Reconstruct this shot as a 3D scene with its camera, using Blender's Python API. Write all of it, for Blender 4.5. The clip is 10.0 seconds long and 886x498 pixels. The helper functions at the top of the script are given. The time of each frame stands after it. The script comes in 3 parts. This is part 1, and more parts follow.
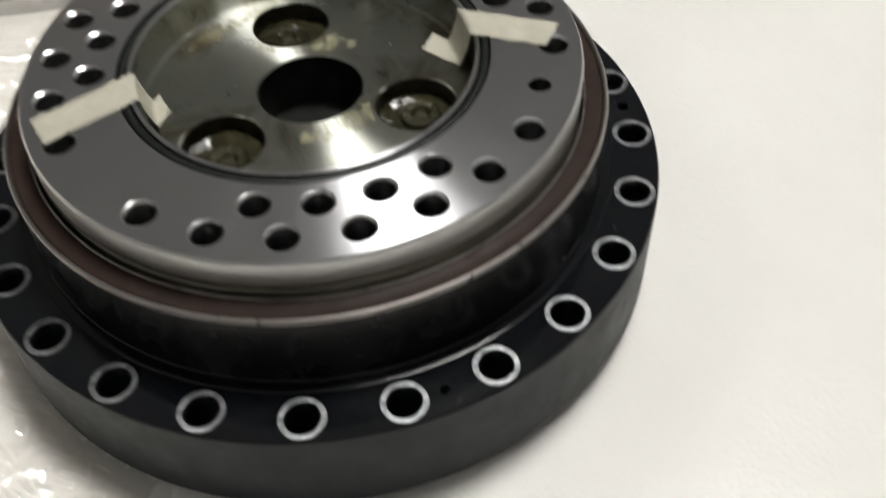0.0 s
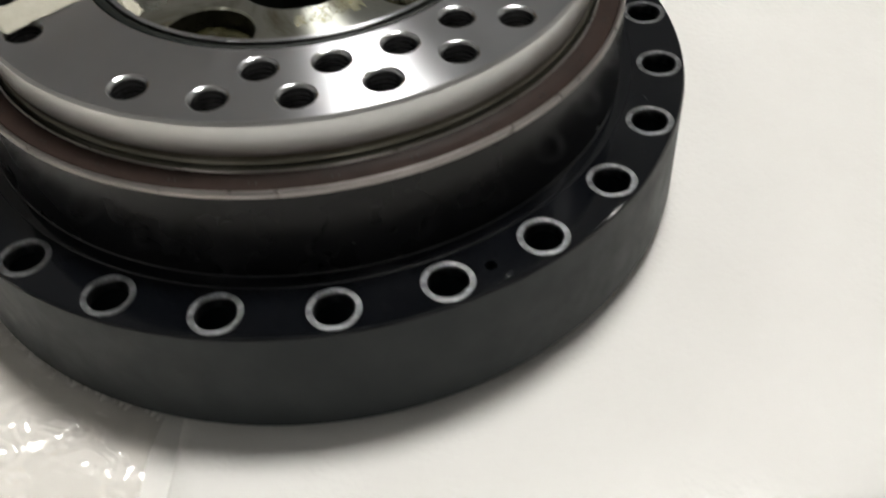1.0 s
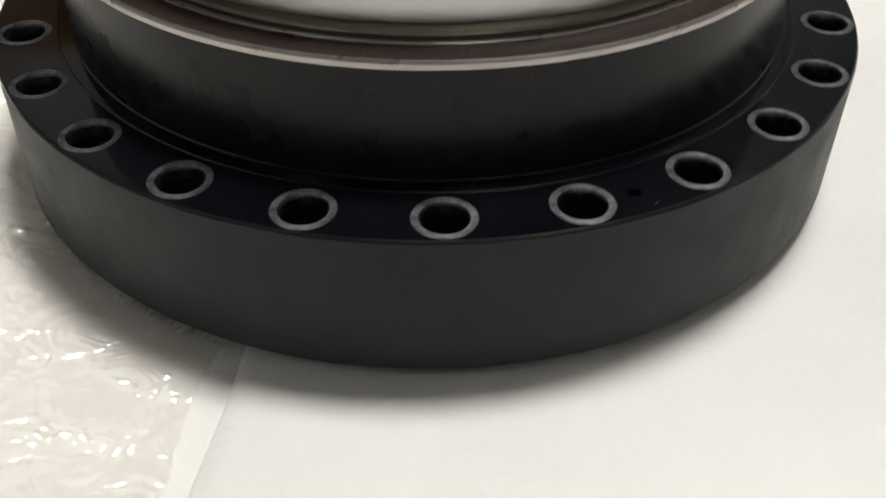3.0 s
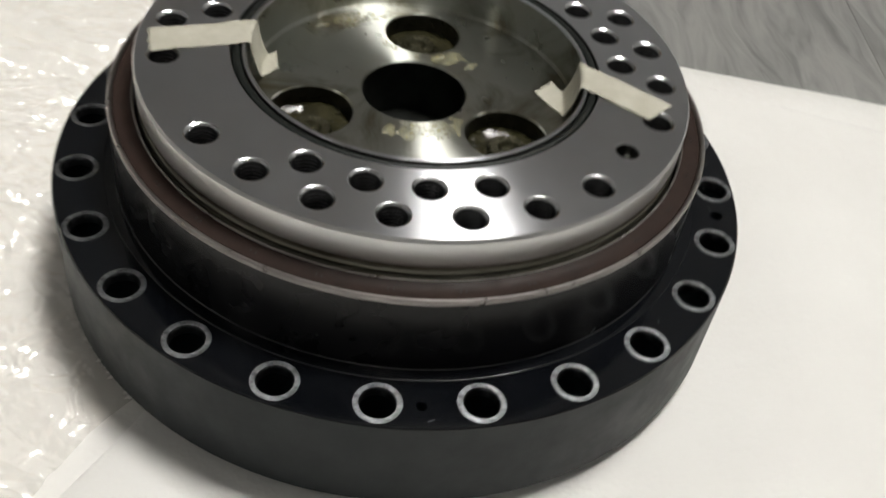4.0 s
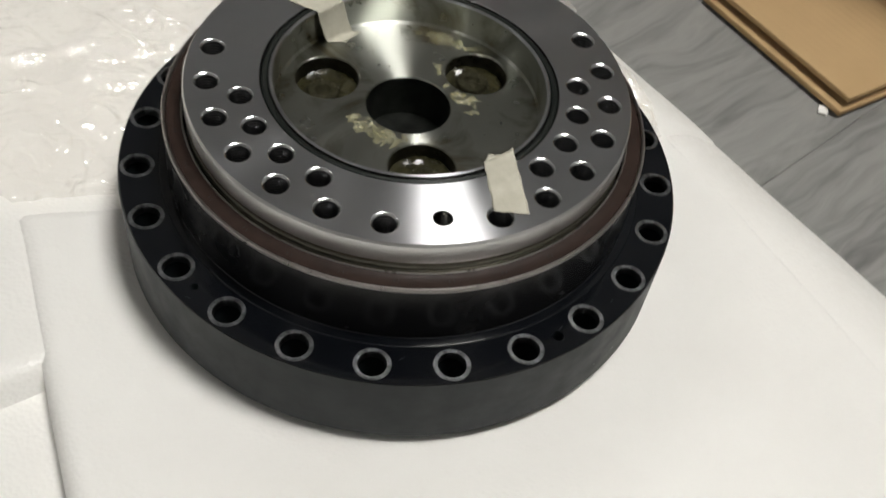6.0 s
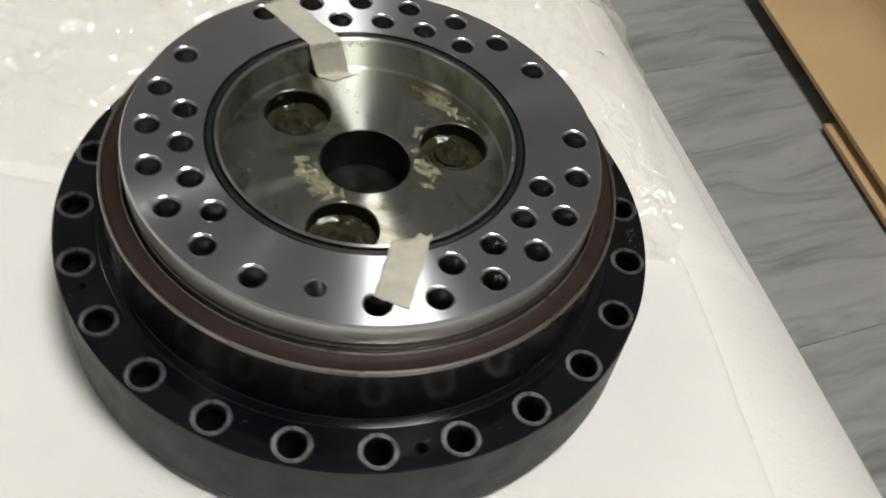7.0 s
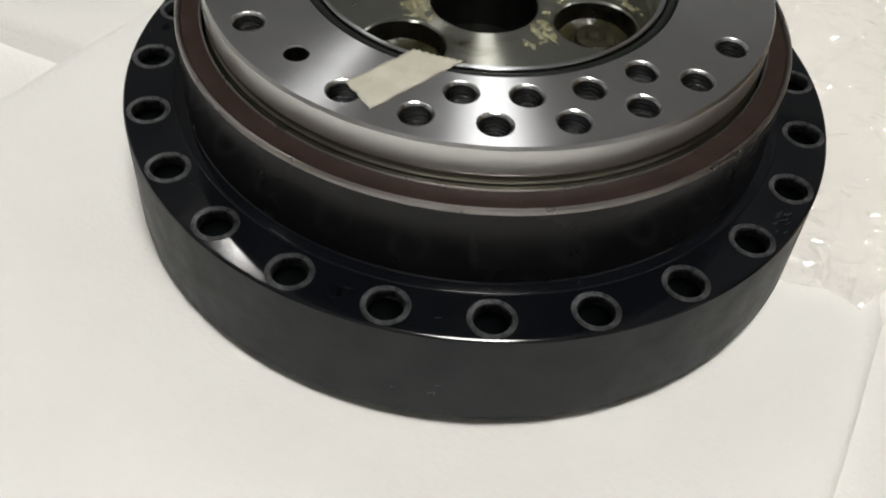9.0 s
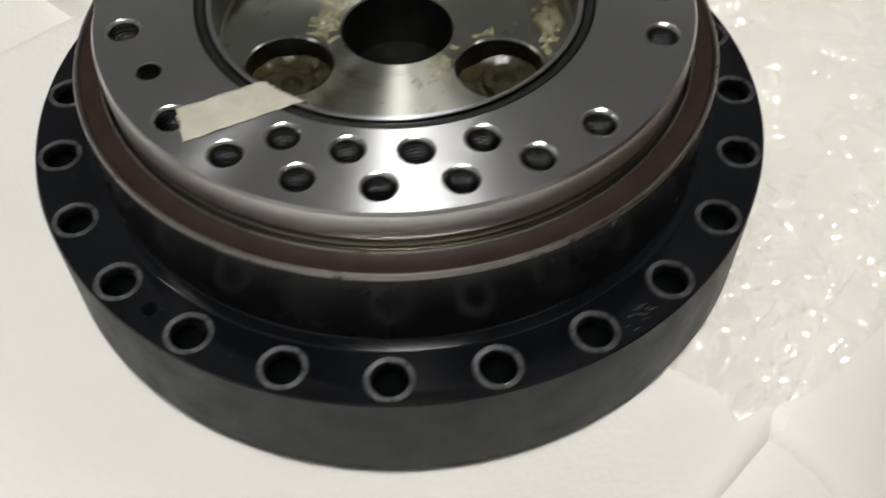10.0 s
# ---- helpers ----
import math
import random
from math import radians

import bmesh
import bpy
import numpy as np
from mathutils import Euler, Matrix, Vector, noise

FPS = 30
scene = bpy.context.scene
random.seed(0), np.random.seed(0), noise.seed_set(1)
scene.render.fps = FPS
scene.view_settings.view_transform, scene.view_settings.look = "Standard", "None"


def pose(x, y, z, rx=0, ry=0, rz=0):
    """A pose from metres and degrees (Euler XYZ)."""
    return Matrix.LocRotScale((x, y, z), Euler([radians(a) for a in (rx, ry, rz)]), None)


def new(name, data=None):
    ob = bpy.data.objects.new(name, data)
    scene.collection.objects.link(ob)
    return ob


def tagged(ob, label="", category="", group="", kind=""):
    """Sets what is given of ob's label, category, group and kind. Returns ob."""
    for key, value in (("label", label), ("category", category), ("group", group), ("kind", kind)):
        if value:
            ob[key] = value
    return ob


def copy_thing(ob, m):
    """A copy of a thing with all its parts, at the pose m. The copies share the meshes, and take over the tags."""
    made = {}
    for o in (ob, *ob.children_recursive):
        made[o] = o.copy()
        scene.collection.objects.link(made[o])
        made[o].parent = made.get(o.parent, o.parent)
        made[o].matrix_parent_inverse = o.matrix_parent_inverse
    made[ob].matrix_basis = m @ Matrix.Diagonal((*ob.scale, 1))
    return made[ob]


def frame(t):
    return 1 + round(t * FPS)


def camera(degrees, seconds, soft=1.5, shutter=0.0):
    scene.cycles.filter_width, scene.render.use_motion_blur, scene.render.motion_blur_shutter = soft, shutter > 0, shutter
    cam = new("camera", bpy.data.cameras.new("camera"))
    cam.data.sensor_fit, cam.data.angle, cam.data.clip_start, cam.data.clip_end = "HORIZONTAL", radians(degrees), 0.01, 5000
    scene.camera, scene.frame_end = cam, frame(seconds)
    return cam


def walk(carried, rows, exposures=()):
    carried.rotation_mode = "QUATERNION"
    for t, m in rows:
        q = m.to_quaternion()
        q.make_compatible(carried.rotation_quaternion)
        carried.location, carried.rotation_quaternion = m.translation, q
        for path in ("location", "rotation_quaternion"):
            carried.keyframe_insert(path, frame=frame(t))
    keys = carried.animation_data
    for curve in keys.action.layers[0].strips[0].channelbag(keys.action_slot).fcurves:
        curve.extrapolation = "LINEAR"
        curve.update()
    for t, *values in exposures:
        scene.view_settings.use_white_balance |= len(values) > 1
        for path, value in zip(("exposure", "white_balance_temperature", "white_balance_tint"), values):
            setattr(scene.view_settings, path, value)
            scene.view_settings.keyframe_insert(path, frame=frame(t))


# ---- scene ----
# camera and its walk
cam = camera(48.9, 10.0, soft=1.6, shutter=0.4)
walk(cam, [
    (0.0, pose(0.2432, -0.0268, 0.2234, 40.96, 1.31, 72.76)),
    (0.2, pose(0.2501, -0.0354, 0.1998, 42.05, 0.19, 70.53)),
    (0.5, pose(0.2543, -0.0496, 0.1815, 42.96, 0.69, 68.31)),
    (0.8, pose(0.2574, -0.0543, 0.1667, 44.63, 1.87, 67.00)),
    (1.0, pose(0.2484, -0.0571, 0.1693, 44.24, 2.18, 66.35)),
    (1.5, pose(0.2359, -0.0719, 0.1817, 45.41, 3.25, 65.83)),
    (1.8, pose(0.2447, -0.0786, 0.1513, 48.00, 2.49, 67.08)),
    (2.0, pose(0.2485, -0.0799, 0.1278, 49.34, 1.72, 67.38)),
    (2.2, pose(0.2459, -0.0825, 0.1086, 50.32, 0.72, 67.45)),
    (3.3, pose(0.2392, -0.0552, 0.1261, 49.87, -1.90, 76.90)),
    (3.5, pose(0.2374, -0.0353, 0.1455, 49.66, -3.40, 80.62)),
    (3.8, pose(0.2501, -0.0133, 0.1759, 48.04, -5.44, 87.48)),
    (4.0, pose(0.2596, 0.0000, 0.2034, 46.26, -6.71, 92.57)),
    (4.2, pose(0.2648, 0.0153, 0.2347, 44.53, -7.23, 97.52)),
    (4.5, pose(0.2606, 0.0436, 0.2534, 43.62, -7.70, 104.33)),
    (4.8, pose(0.2390, 0.0870, 0.2442, 41.05, -5.40, 114.53)),
    (5.0, pose(0.2112, 0.1210, 0.2419, 38.96, -3.54, 122.18)),
    (5.2, pose(0.1901, 0.1508, 0.2373, 37.96, -2.69, 128.12)),
    (6.3, pose(0.2020, 0.2220, 0.2866, 41.44, -7.61, 143.47)),
    (6.5, pose(0.1773, 0.2280, 0.2819, 41.16, -7.24, 147.83)),
    (6.8, pose(0.1224, 0.2291, 0.2823, 40.42, -6.99, 154.82)),
    (7.0, pose(0.0968, 0.2362, 0.2783, 40.23, -7.50, 158.75)),
    (7.2, pose(0.0808, 0.2469, 0.2674, 40.34, -7.91, 162.53)),
    (7.5, pose(0.0649, 0.2751, 0.2471, 41.63, -5.23, 168.58)),
    (7.8, pose(0.0414, 0.2919, 0.2295, 43.39, -3.26, 173.17)),
    (8.0, pose(0.0277, 0.2967, 0.2354, 45.01, -2.92, 176.03)),
    (8.5, pose(-0.0088, 0.2952, 0.2090, 46.43, -4.48, -174.00)),
    (8.8, pose(-0.0305, 0.2695, 0.2014, 43.59, -4.22, -168.21)),
    (9.0, pose(-0.0435, 0.2586, 0.1917, 43.14, -3.23, -165.57)),
    (9.2, pose(-0.0552, 0.2518, 0.1892, 41.82, -2.64, -163.83)),
    (9.5, pose(-0.0821, 0.2313, 0.1935, 39.85, -1.54, -159.65)),
    (9.8, pose(-0.1071, 0.2086, 0.2062, 37.85, -0.55, -153.50)),
    (10.0, pose(-0.1279, 0.1919, 0.2105, 38.35, 0.41, -149.99)),
], exposures=[(0.0, 0.04), (2.0, 0.06), (3.5, 0.16), (4.5, -0.04), (5.0, 0.03), (6.5, -0.03), (7.5, 0.08), (8.5, 0.04), (9.5, -0.08), (10.0, -0.04)])

# ---- world and lights ----
FLOOR = -0.082      # laminate floor
LOW = -0.047        # top of the lower foam sheets
TOP = -0.0325       # top of the folded foam sheet under the reducer
CEIL = 2.35

world = bpy.data.worlds.new("world")
scene.world = world
world.use_nodes = True
world.node_tree.nodes["Background"].inputs[0].default_value = (0.75, 0.8, 0.9, 1)
world.node_tree.nodes["Background"].inputs[1].default_value = 0.1


PANEL = (-0.30, 0.50)                                        # square ceiling panel
SPOTS = ((0.18, 2.40), (1.58, 0.00), (1.08, -1.90))          # small round downlights
PANEL_TURN = -15.0
LAMP_POWER = 49.5


# ---- materials ----
def material(name, build):
    m = bpy.data.materials.new(name)
    m.use_nodes = True
    nt = m.node_tree
    bsdf = nt.nodes["Principled BSDF"]
    build(nt, bsdf)
    return m


def node(nt, kind, **values):
    n = nt.nodes.new(kind)
    for key, v in values.items():
        n.inputs[key.replace("_", " ")].default_value = v
    return n


def ramp(nt, source, stops):
    r = nt.nodes.new("ShaderNodeValToRGB")
    nt.links.new(source, r.inputs[0])
    while len(r.color_ramp.elements) < len(stops):
        r.color_ramp.elements.new(0.5)
    for e, (at, c) in zip(r.color_ramp.elements, stops):
        e.position = at
        e.color = (*c, 1) if isinstance(c, tuple) else (c, c, c, 1)
    return r.outputs[0]


def coords(nt, scale=(1, 1, 1)):
    tc = nt.nodes.new("ShaderNodeTexCoord")
    mp = nt.nodes.new("ShaderNodeMapping")
    mp.inputs["Scale"].default_value = scale
    nt.links.new(tc.outputs["Object"], mp.inputs["Vector"])
    return mp.outputs[0]


def noise_of(nt, vec, scale, detail=4, rough=0.6, distortion=0.0):
    n = node(nt, "ShaderNodeTexNoise", Scale=scale, Detail=detail, Roughness=rough, Distortion=distortion)
    nt.links.new(vec, n.inputs["Vector"])
    return n.outputs["Fac"]


def bump(nt, bsdf, height, strength, distance):
    b = node(nt, "ShaderNodeBump", Strength=strength, Distance=distance)
    nt.links.new(height, b.inputs["Height"])
    nt.links.new(b.outputs[0], bsdf.inputs["Normal"])
    return b


def turned_metal(dark, light, rough_lo, rough_hi, aniso, grooves=0.25, scale=60):
    """Lathe-turned metal: fine circular marks round the object's own axis."""
    def build(nt, b):
        v = coords(nt)
        b.inputs["Metallic"].default_value = 1.0
        n1 = noise_of(nt, v, scale, 5)
        nt.links.new(ramp(nt, n1, [(0.3, dark), (0.7, light)]), b.inputs["Base Color"])
        n2 = noise_of(nt, v, scale * 4, 3)
        nt.links.new(ramp(nt, n2, [(0.3, rough_lo), (0.75, rough_hi)]), b.inputs["Roughness"])
        b.inputs["Anisotropic"].default_value = aniso
        b.inputs["Anisotropic Rotation"].default_value = 0.25
        tan = nt.nodes.new("ShaderNodeTangent")
        tan.direction_type, tan.axis = "RADIAL", "Z"
        nt.links.new(tan.outputs[0], b.inputs["Tangent"])
        # grooves follow the radius
        sep = nt.nodes.new("ShaderNodeSeparateXYZ")
        nt.links.new(v, sep.inputs[0])
        xy = nt.nodes.new("ShaderNodeCombineXYZ")
        nt.links.new(sep.outputs[0], xy.inputs[0])
        nt.links.new(sep.outputs[1], xy.inputs[1])
        ln = nt.nodes.new("ShaderNodeVectorMath")
        ln.operation = "LENGTH"
        nt.links.new(xy.outputs[0], ln.inputs[0])
        rv = nt.nodes.new("ShaderNodeCombineXYZ")
        nt.links.new(ln.outputs["Value"], rv.inputs[0])
        nt.links.new(sep.outputs[2], rv.inputs[1])
        bump(nt, b, noise_of(nt, rv.outputs[0], 2600, 2), grooves, 0.00004)
    return build


def oiled(*args):
    """Turned metal under a thin uneven film of brown oil."""
    turned = turned_metal(*args)

    def build(nt, b):
        turned(nt, b)
        v = coords(nt)
        old = b.inputs["Base Color"].links[0].from_socket
        mix = nt.nodes.new("ShaderNodeMix")
        mix.data_type = "RGBA"
        nt.links.new(ramp(nt, noise_of(nt, v, 34, 5, 0.6, 0.9), [(0.5, 0.0), (0.66, 0.75)]), mix.inputs[0])
        nt.links.new(old, mix.inputs[6])
        mix.inputs[7].default_value = (0.17, 0.145, 0.07, 1)
        nt.links.new(mix.outputs[2], b.inputs["Base Color"])
    return build


def plain(colour, colour2, rough, metal=0.0, scale=80, bump_s=0.2, dist=0.0002, coat=0.0, bscale=None, spec=0.5):
    def build(nt, b):
        v = coords(nt)
        nt.links.new(ramp(nt, noise_of(nt, v, scale, 5), [(0.3, colour), (0.7, colour2)]), b.inputs["Base Color"])
        b.inputs["Metallic"].default_value = metal
        r = ramp(nt, noise_of(nt, v, scale * 2.3, 4), [(0.25, rough * 0.8), (0.75, min(1, rough * 1.25))])
        nt.links.new(r, b.inputs["Roughness"])
        b.inputs["Coat Weight"].default_value = coat
        b.inputs["Specular IOR Level"].default_value = spec
        b.inputs["Coat Roughness"].default_value = 0.12
        if bump_s:
            bump(nt, b, noise_of(nt, v, bscale or scale * 9, 3), bump_s, dist)
    return build


def oily_black(nt, b):
    """Blackened cast steel, dull on its outside, wet with oil in patches."""
    v = coords(nt)
    nt.links.new(ramp(nt, noise_of(nt, v, 45, 6), [(0.3, (0.0022, 0.0027, 0.0039)), (0.75, (0.0040, 0.0048, 0.0066))]), b.inputs["Base Color"])
    oil = ramp(nt, noise_of(nt, v, 16, 5, 0.6, 0.6), [(0.38, 0.07), (0.62, 0.17)])
    nt.links.new(oil, b.inputs["Roughness"])
    b.inputs["Specular IOR Level"].default_value = 0.55
    bump(nt, b, noise_of(nt, v, 900, 3), 0.12, 0.00008)


def side_black(nt, b):
    v = coords(nt)
    base = ramp(nt, noise_of(nt, v, 30, 6), [(0.3, (0.0075, 0.0112, 0.0130)), (0.75, (0.0125, 0.0168, 0.0188))])
    spots = ramp(nt, noise_of(nt, v, 55, 2, 0.5), [(0.77, 0.0), (0.80, 1.0)])
    mix = nt.nodes.new("ShaderNodeMix")
    mix.data_type = "RGBA"
    nt.links.new(spots, mix.inputs[0])
    nt.links.new(base, mix.inputs[6])
    mix.inputs[7].default_value = (0.012, 0.012, 0.014, 1)
    nt.links.new(mix.outputs[2], b.inputs["Base Color"])
    nt.links.new(ramp(nt, noise_of(nt, v, 90, 4), [(0.3, 0.42), (0.7, 0.58)]), b.inputs["Roughness"])
    b.inputs["Specular IOR Level"].default_value = 0.27
    bump(nt, b, noise_of(nt, v, 1500, 3), 0.15, 0.00006)


def foam_build(nt, b):
    """Expanded polyethylene foam: closed cells that glint, soft dents."""
    v = coords(nt)
    vor = node(nt, "ShaderNodeTexVoronoi", Scale=520.0)
    nt.links.new(v, vor.inputs["Vector"])
    big = noise_of(nt, coords(nt, (1.0, 0.3, 1.0)), 38, 4, 0.55, 0.4)
    mix = nt.nodes.new("ShaderNodeMath")
    mix.operation = "MULTIPLY_ADD"
    nt.links.new(vor.outputs["Distance"], mix.inputs[0])
    mix.inputs[1].default_value = 0.5
    nt.links.new(big, mix.inputs[2])
    nt.links.new(ramp(nt, noise_of(nt, v, 11, 5), [(0.3, (0.79, 0.775, 0.745)), (0.7, (0.84, 0.83, 0.80))]), b.inputs["Base Color"])
    nt.links.new(ramp(nt, noise_of(nt, v, 260, 3), [(0.42, 0.30), (0.6, 0.7)]), b.inputs["Roughness"])
    b.inputs["Specular IOR Level"].default_value = 0.5
    b.inputs["Subsurface Weight"].default_value = 0.0
    bump(nt, b, mix.outputs[0], 0.28, 0.0013)


def laminate(nt, b):
    """Grey wood-look laminate with long wavy grain."""
    v = coords(nt, (1, 1, 1))
    warp = node(nt, "ShaderNodeTexNoise", Scale=7.0, Detail=3.0)
    nt.links.new(v, warp.inputs["Vector"])
    mad = nt.nodes.new("ShaderNodeVectorMath")
    mad.operation = "MULTIPLY_ADD"
    nt.links.new(warp.outputs["Color"], mad.inputs[0])
    mad.inputs[1].default_value = (0.05, 0.05, 0)
    nt.links.new(v, mad.inputs[2])
    mp = nt.nodes.new("ShaderNodeMapping")
    mp.inputs["Scale"].default_value = (5, 34, 5)
    info = nt.nodes.new("ShaderNodeObjectInfo")
    off = nt.nodes.new("ShaderNodeCombineXYZ")
    mul = node(nt, "ShaderNodeMath")
    mul.operation = "MULTIPLY"
    mul.inputs[1].default_value = 17.0
    nt.links.new(info.outputs["Random"], mul.inputs[0])
    nt.links.new(mul.outputs[0], off.inputs[0])
    nt.links.new(mul.outputs[0], off.inputs[2])
    nt.links.new(off.outputs[0], mp.inputs["Location"])
    nt.links.new(mad.outputs[0], mp.inputs["Vector"])
    g = noise_of(nt, mp.outputs[0], 1.6, 7, 0.62, 1.2)
    nt.links.new(ramp(nt, g, [(0.28, (0.12, 0.118, 0.115)), (0.45, (0.20, 0.198, 0.192)), (0.60, (0.265, 0.26, 0.25)), (0.75, (0.215, 0.21, 0.205))]),
                 b.inputs["Base Color"])
    b.inputs["Roughness"].default_value = 0.42
    bump(nt, b, g, 0.25, 0.0006)


def cardboard_build(nt, b):
    v = coords(nt)
    nt.links.new(ramp(nt, noise_of(nt, v, 14, 6), [(0.3, (0.38, 0.25, 0.12)), (0.7, (0.44, 0.295, 0.145))]), b.inputs["Base Color"])
    b.inputs["Roughness"].default_value = 0.85
    w = node(nt, "ShaderNodeTexWave", Scale=55.0, Distortion=0.6)
    nt.links.new(v, w.inputs["Vector"])
    bump(nt, b, w.outputs["Fac"], 0.12, 0.0008)


def film_build(nt, b):
    """Thin clear plastic: mostly let through, with sharp gloss on its creases."""
    out = nt.nodes["Material Output"]
    v = coords(nt)
    tr = nt.nodes.new("ShaderNodeBsdfTransparent")
    tr.inputs[0].default_value = (0.99, 0.985, 0.97, 1)
    gl = nt.nodes.new("ShaderNodeBsdfGlossy")
    gl.inputs["Roughness"].default_value = 0.12
    gl.inputs["Color"].default_value = (0.96, 0.95, 0.93, 1)
    # sharp-edged folds of two sizes
    folds = []
    for vec, scale, detail, height in ((coords(nt, (1.0, 0.6, 1.0)), 28, 2.0, 0.0080), (v, 85, 2.0, 0.0022)):
        off = node(nt, "ShaderNodeMath")
        off.operation = "SUBTRACT"
        off.inputs[1].default_value = 0.5
        nt.links.new(noise_of(nt, vec, scale, detail, 0.45, 0.8), off.inputs[0])
        fold = nt.nodes.new("ShaderNodeMath")
        fold.operation = "ABSOLUTE"
        nt.links.new(off.outputs[0], fold.inputs[0])
        size = node(nt, "ShaderNodeMath")
        size.operation = "MULTIPLY"
        size.inputs[1].default_value = height
        nt.links.new(fold.outputs[0], size.inputs[0])
        folds.append(size)
    both = nt.nodes.new("ShaderNodeMath")
    both.operation = "ADD"
    nt.links.new(folds[0].outputs[0], both.inputs[0])
    nt.links.new(folds[1].outputs[0], both.inputs[1])
    bp = node(nt, "ShaderNodeBump", Strength=1.0, Distance=2.0)
    nt.links.new(both.outputs[0], bp.inputs["Height"])
    nt.links.new(bp.outputs[0], gl.inputs["Normal"])
    mx = nt.nodes.new("ShaderNodeMixShader")
    mx.inputs[0].default_value = 0.16
    haze = nt.nodes.new("ShaderNodeBsdfDiffuse")
    haze.inputs[0].default_value = (0.88, 0.845, 0.80, 1)
    thin = nt.nodes.new("ShaderNodeMixShader")
    thin.inputs[0].default_value = 0.25
    nt.links.new(tr.outputs[0], thin.inputs[1])
    nt.links.new(haze.outputs[0], thin.inputs[2])
    nt.links.new(thin.outputs[0], mx.inputs[1])
    nt.links.new(gl.outputs[0], mx.inputs[2])
    nt.links.new(mx.outputs[0], out.inputs["Surface"])


def tape_build(nt, b):
    v = coords(nt)
    nt.links.new(ramp(nt, noise_of(nt, v, 160, 5), [(0.3, (0.43, 0.41, 0.33)), (0.7, (0.53, 0.51, 0.43))]), b.inputs["Base Color"])
    b.inputs["Roughness"].default_value = 0.7
    w = node(nt, "ShaderNodeTexNoise", Scale=900.0, Detail=2.0)
    nt.links.new(v, w.inputs["Vector"])
    bump(nt, b, w.outputs["Fac"], 0.3, 0.0002)


def oil_build(nt, b):
    """A thin see-through film of old brown oil."""
    v = coords(nt)
    nt.links.new(ramp(nt, noise_of(nt, v, 180, 4), [(0.3, (0.045, 0.034, 0.014)), (0.7, (0.10, 0.082, 0.040))]), b.inputs["Base Color"])
    b.inputs["Roughness"].default_value = 0.16
    nt.links.new(ramp(nt, noise_of(nt, v, 130, 5), [(0.32, 0.05), (0.66, 0.62)]), b.inputs["Alpha"])


def grease_build(nt, b):
    """Pale yellow grease, wiped thin in places."""
    v = coords(nt)
    nt.links.new(ramp(nt, noise_of(nt, v, 220, 4), [(0.3, (0.36, 0.33, 0.15)), (0.7, (0.66, 0.63, 0.42))]), b.inputs["Base Color"])
    b.inputs["Roughness"].default_value = 0.20
    nt.links.new(ramp(nt, noise_of(nt, v, 620, 5, 0.65, 0.5), [(0.36, 0.02), (0.68, 0.72)]), b.inputs["Alpha"])
    bump(nt, b, noise_of(nt, v, 500, 3), 0.4, 0.0006)


HUB = material("ground_steel", turned_metal((0.70, 0.71, 0.74), (0.75, 0.76, 0.79), 0.285, 0.295, 1.0, 0.0))
FLANK = material("polished_steel", turned_metal((0.62, 0.62, 0.612), (0.64, 0.64, 0.632), 0.33, 0.35, 0.2, 0.0, 20))
RECESS = material("oiled_steel", oiled((0.46, 0.475, 0.43), (0.56, 0.575, 0.53), 0.27, 0.31, 1.0, 0.0, 28))
LIP = material("bare_steel_lip", turned_metal((0.42, 0.39, 0.37), (0.5, 0.47, 0.45), 0.26, 0.36, 0.4, 0.0))
RIM = material("worn_steel_rim", plain((0.04, 0.043, 0.047), (0.38, 0.39, 0.405), 0.32, 1.0, 260, 0.6, 0.0002))
CHAMFER = material("bright_chamfer", plain((0.66, 0.67, 0.68), (0.72, 0.73, 0.74), 0.24, 1.0, 300, 0.0))
# thread colour carries the shade inside the tapped holes
THREAD = material("shaded_thread_steel", plain((0.03, 0.03, 0.031), (0.07, 0.07, 0.071), 0.34, 1.0, 300, 0.1, 0.0001))
WALLB = material("black_collar_steel", plain((0.0050, 0.0051, 0.0057), (0.0068, 0.0069, 0.0076), 0.25, 0.0, 14, 0.0, spec=0.25))
BLACK = material("oily_black_steel", oily_black)
SIDE = material("dull_black_steel", side_black)
SEALM = material("brown_rubber", plain((0.019, 0.0115, 0.0090), (0.032, 0.0190, 0.0150), 0.5, 0.0, 120, 0.2, 0.0001, spec=0.16))
RUBBER = material("black_rubber", plain((0.006, 0.008, 0.007), (0.012, 0.014, 0.012), 0.42, 0.0, 150, 0.1, 0.0001, spec=0.3))
# hub steel with the shade inside groove, pockets and holes put into its colour
SHADEM = material("shaded_recess_steel", plain((0.055, 0.055, 0.05), (0.10, 0.10, 0.09), 0.30, 1.0, 200, 0.2, 0.0001))
GROOVE = material("oil_dulled_steel", plain((0.17, 0.16, 0.125), (0.27, 0.26, 0.215), 0.34, 1.0, 40, 0.0))
# oily bore steel, its colour also darkened for the shade of a deep hole
BORE = material("oily_shaded_bore_steel", plain((0.045, 0.048, 0.044), (0.085, 0.09, 0.082), 0.36, 1.0, 90, 0.25, 0.0002))
OILED = material("oil_brown_steel", plain((0.030, 0.028, 0.015), (0.075, 0.070, 0.042), 0.24, 0.6, 160, 0.5, 0.0004))
POOL = material("olive_grease", plain((0.012, 0.0115, 0.0055), (0.045, 0.041, 0.020), 0.10, 0.0, 130, 0.3, 0.0004))
OIL = material("thin_brown_oil", oil_build)
GREASE = material("yellow_grease", grease_build)
FOAM = material("white_foam", foam_build)
WOOD = material("grey_laminate", laminate)
CARD = material("cardboard", cardboard_build)
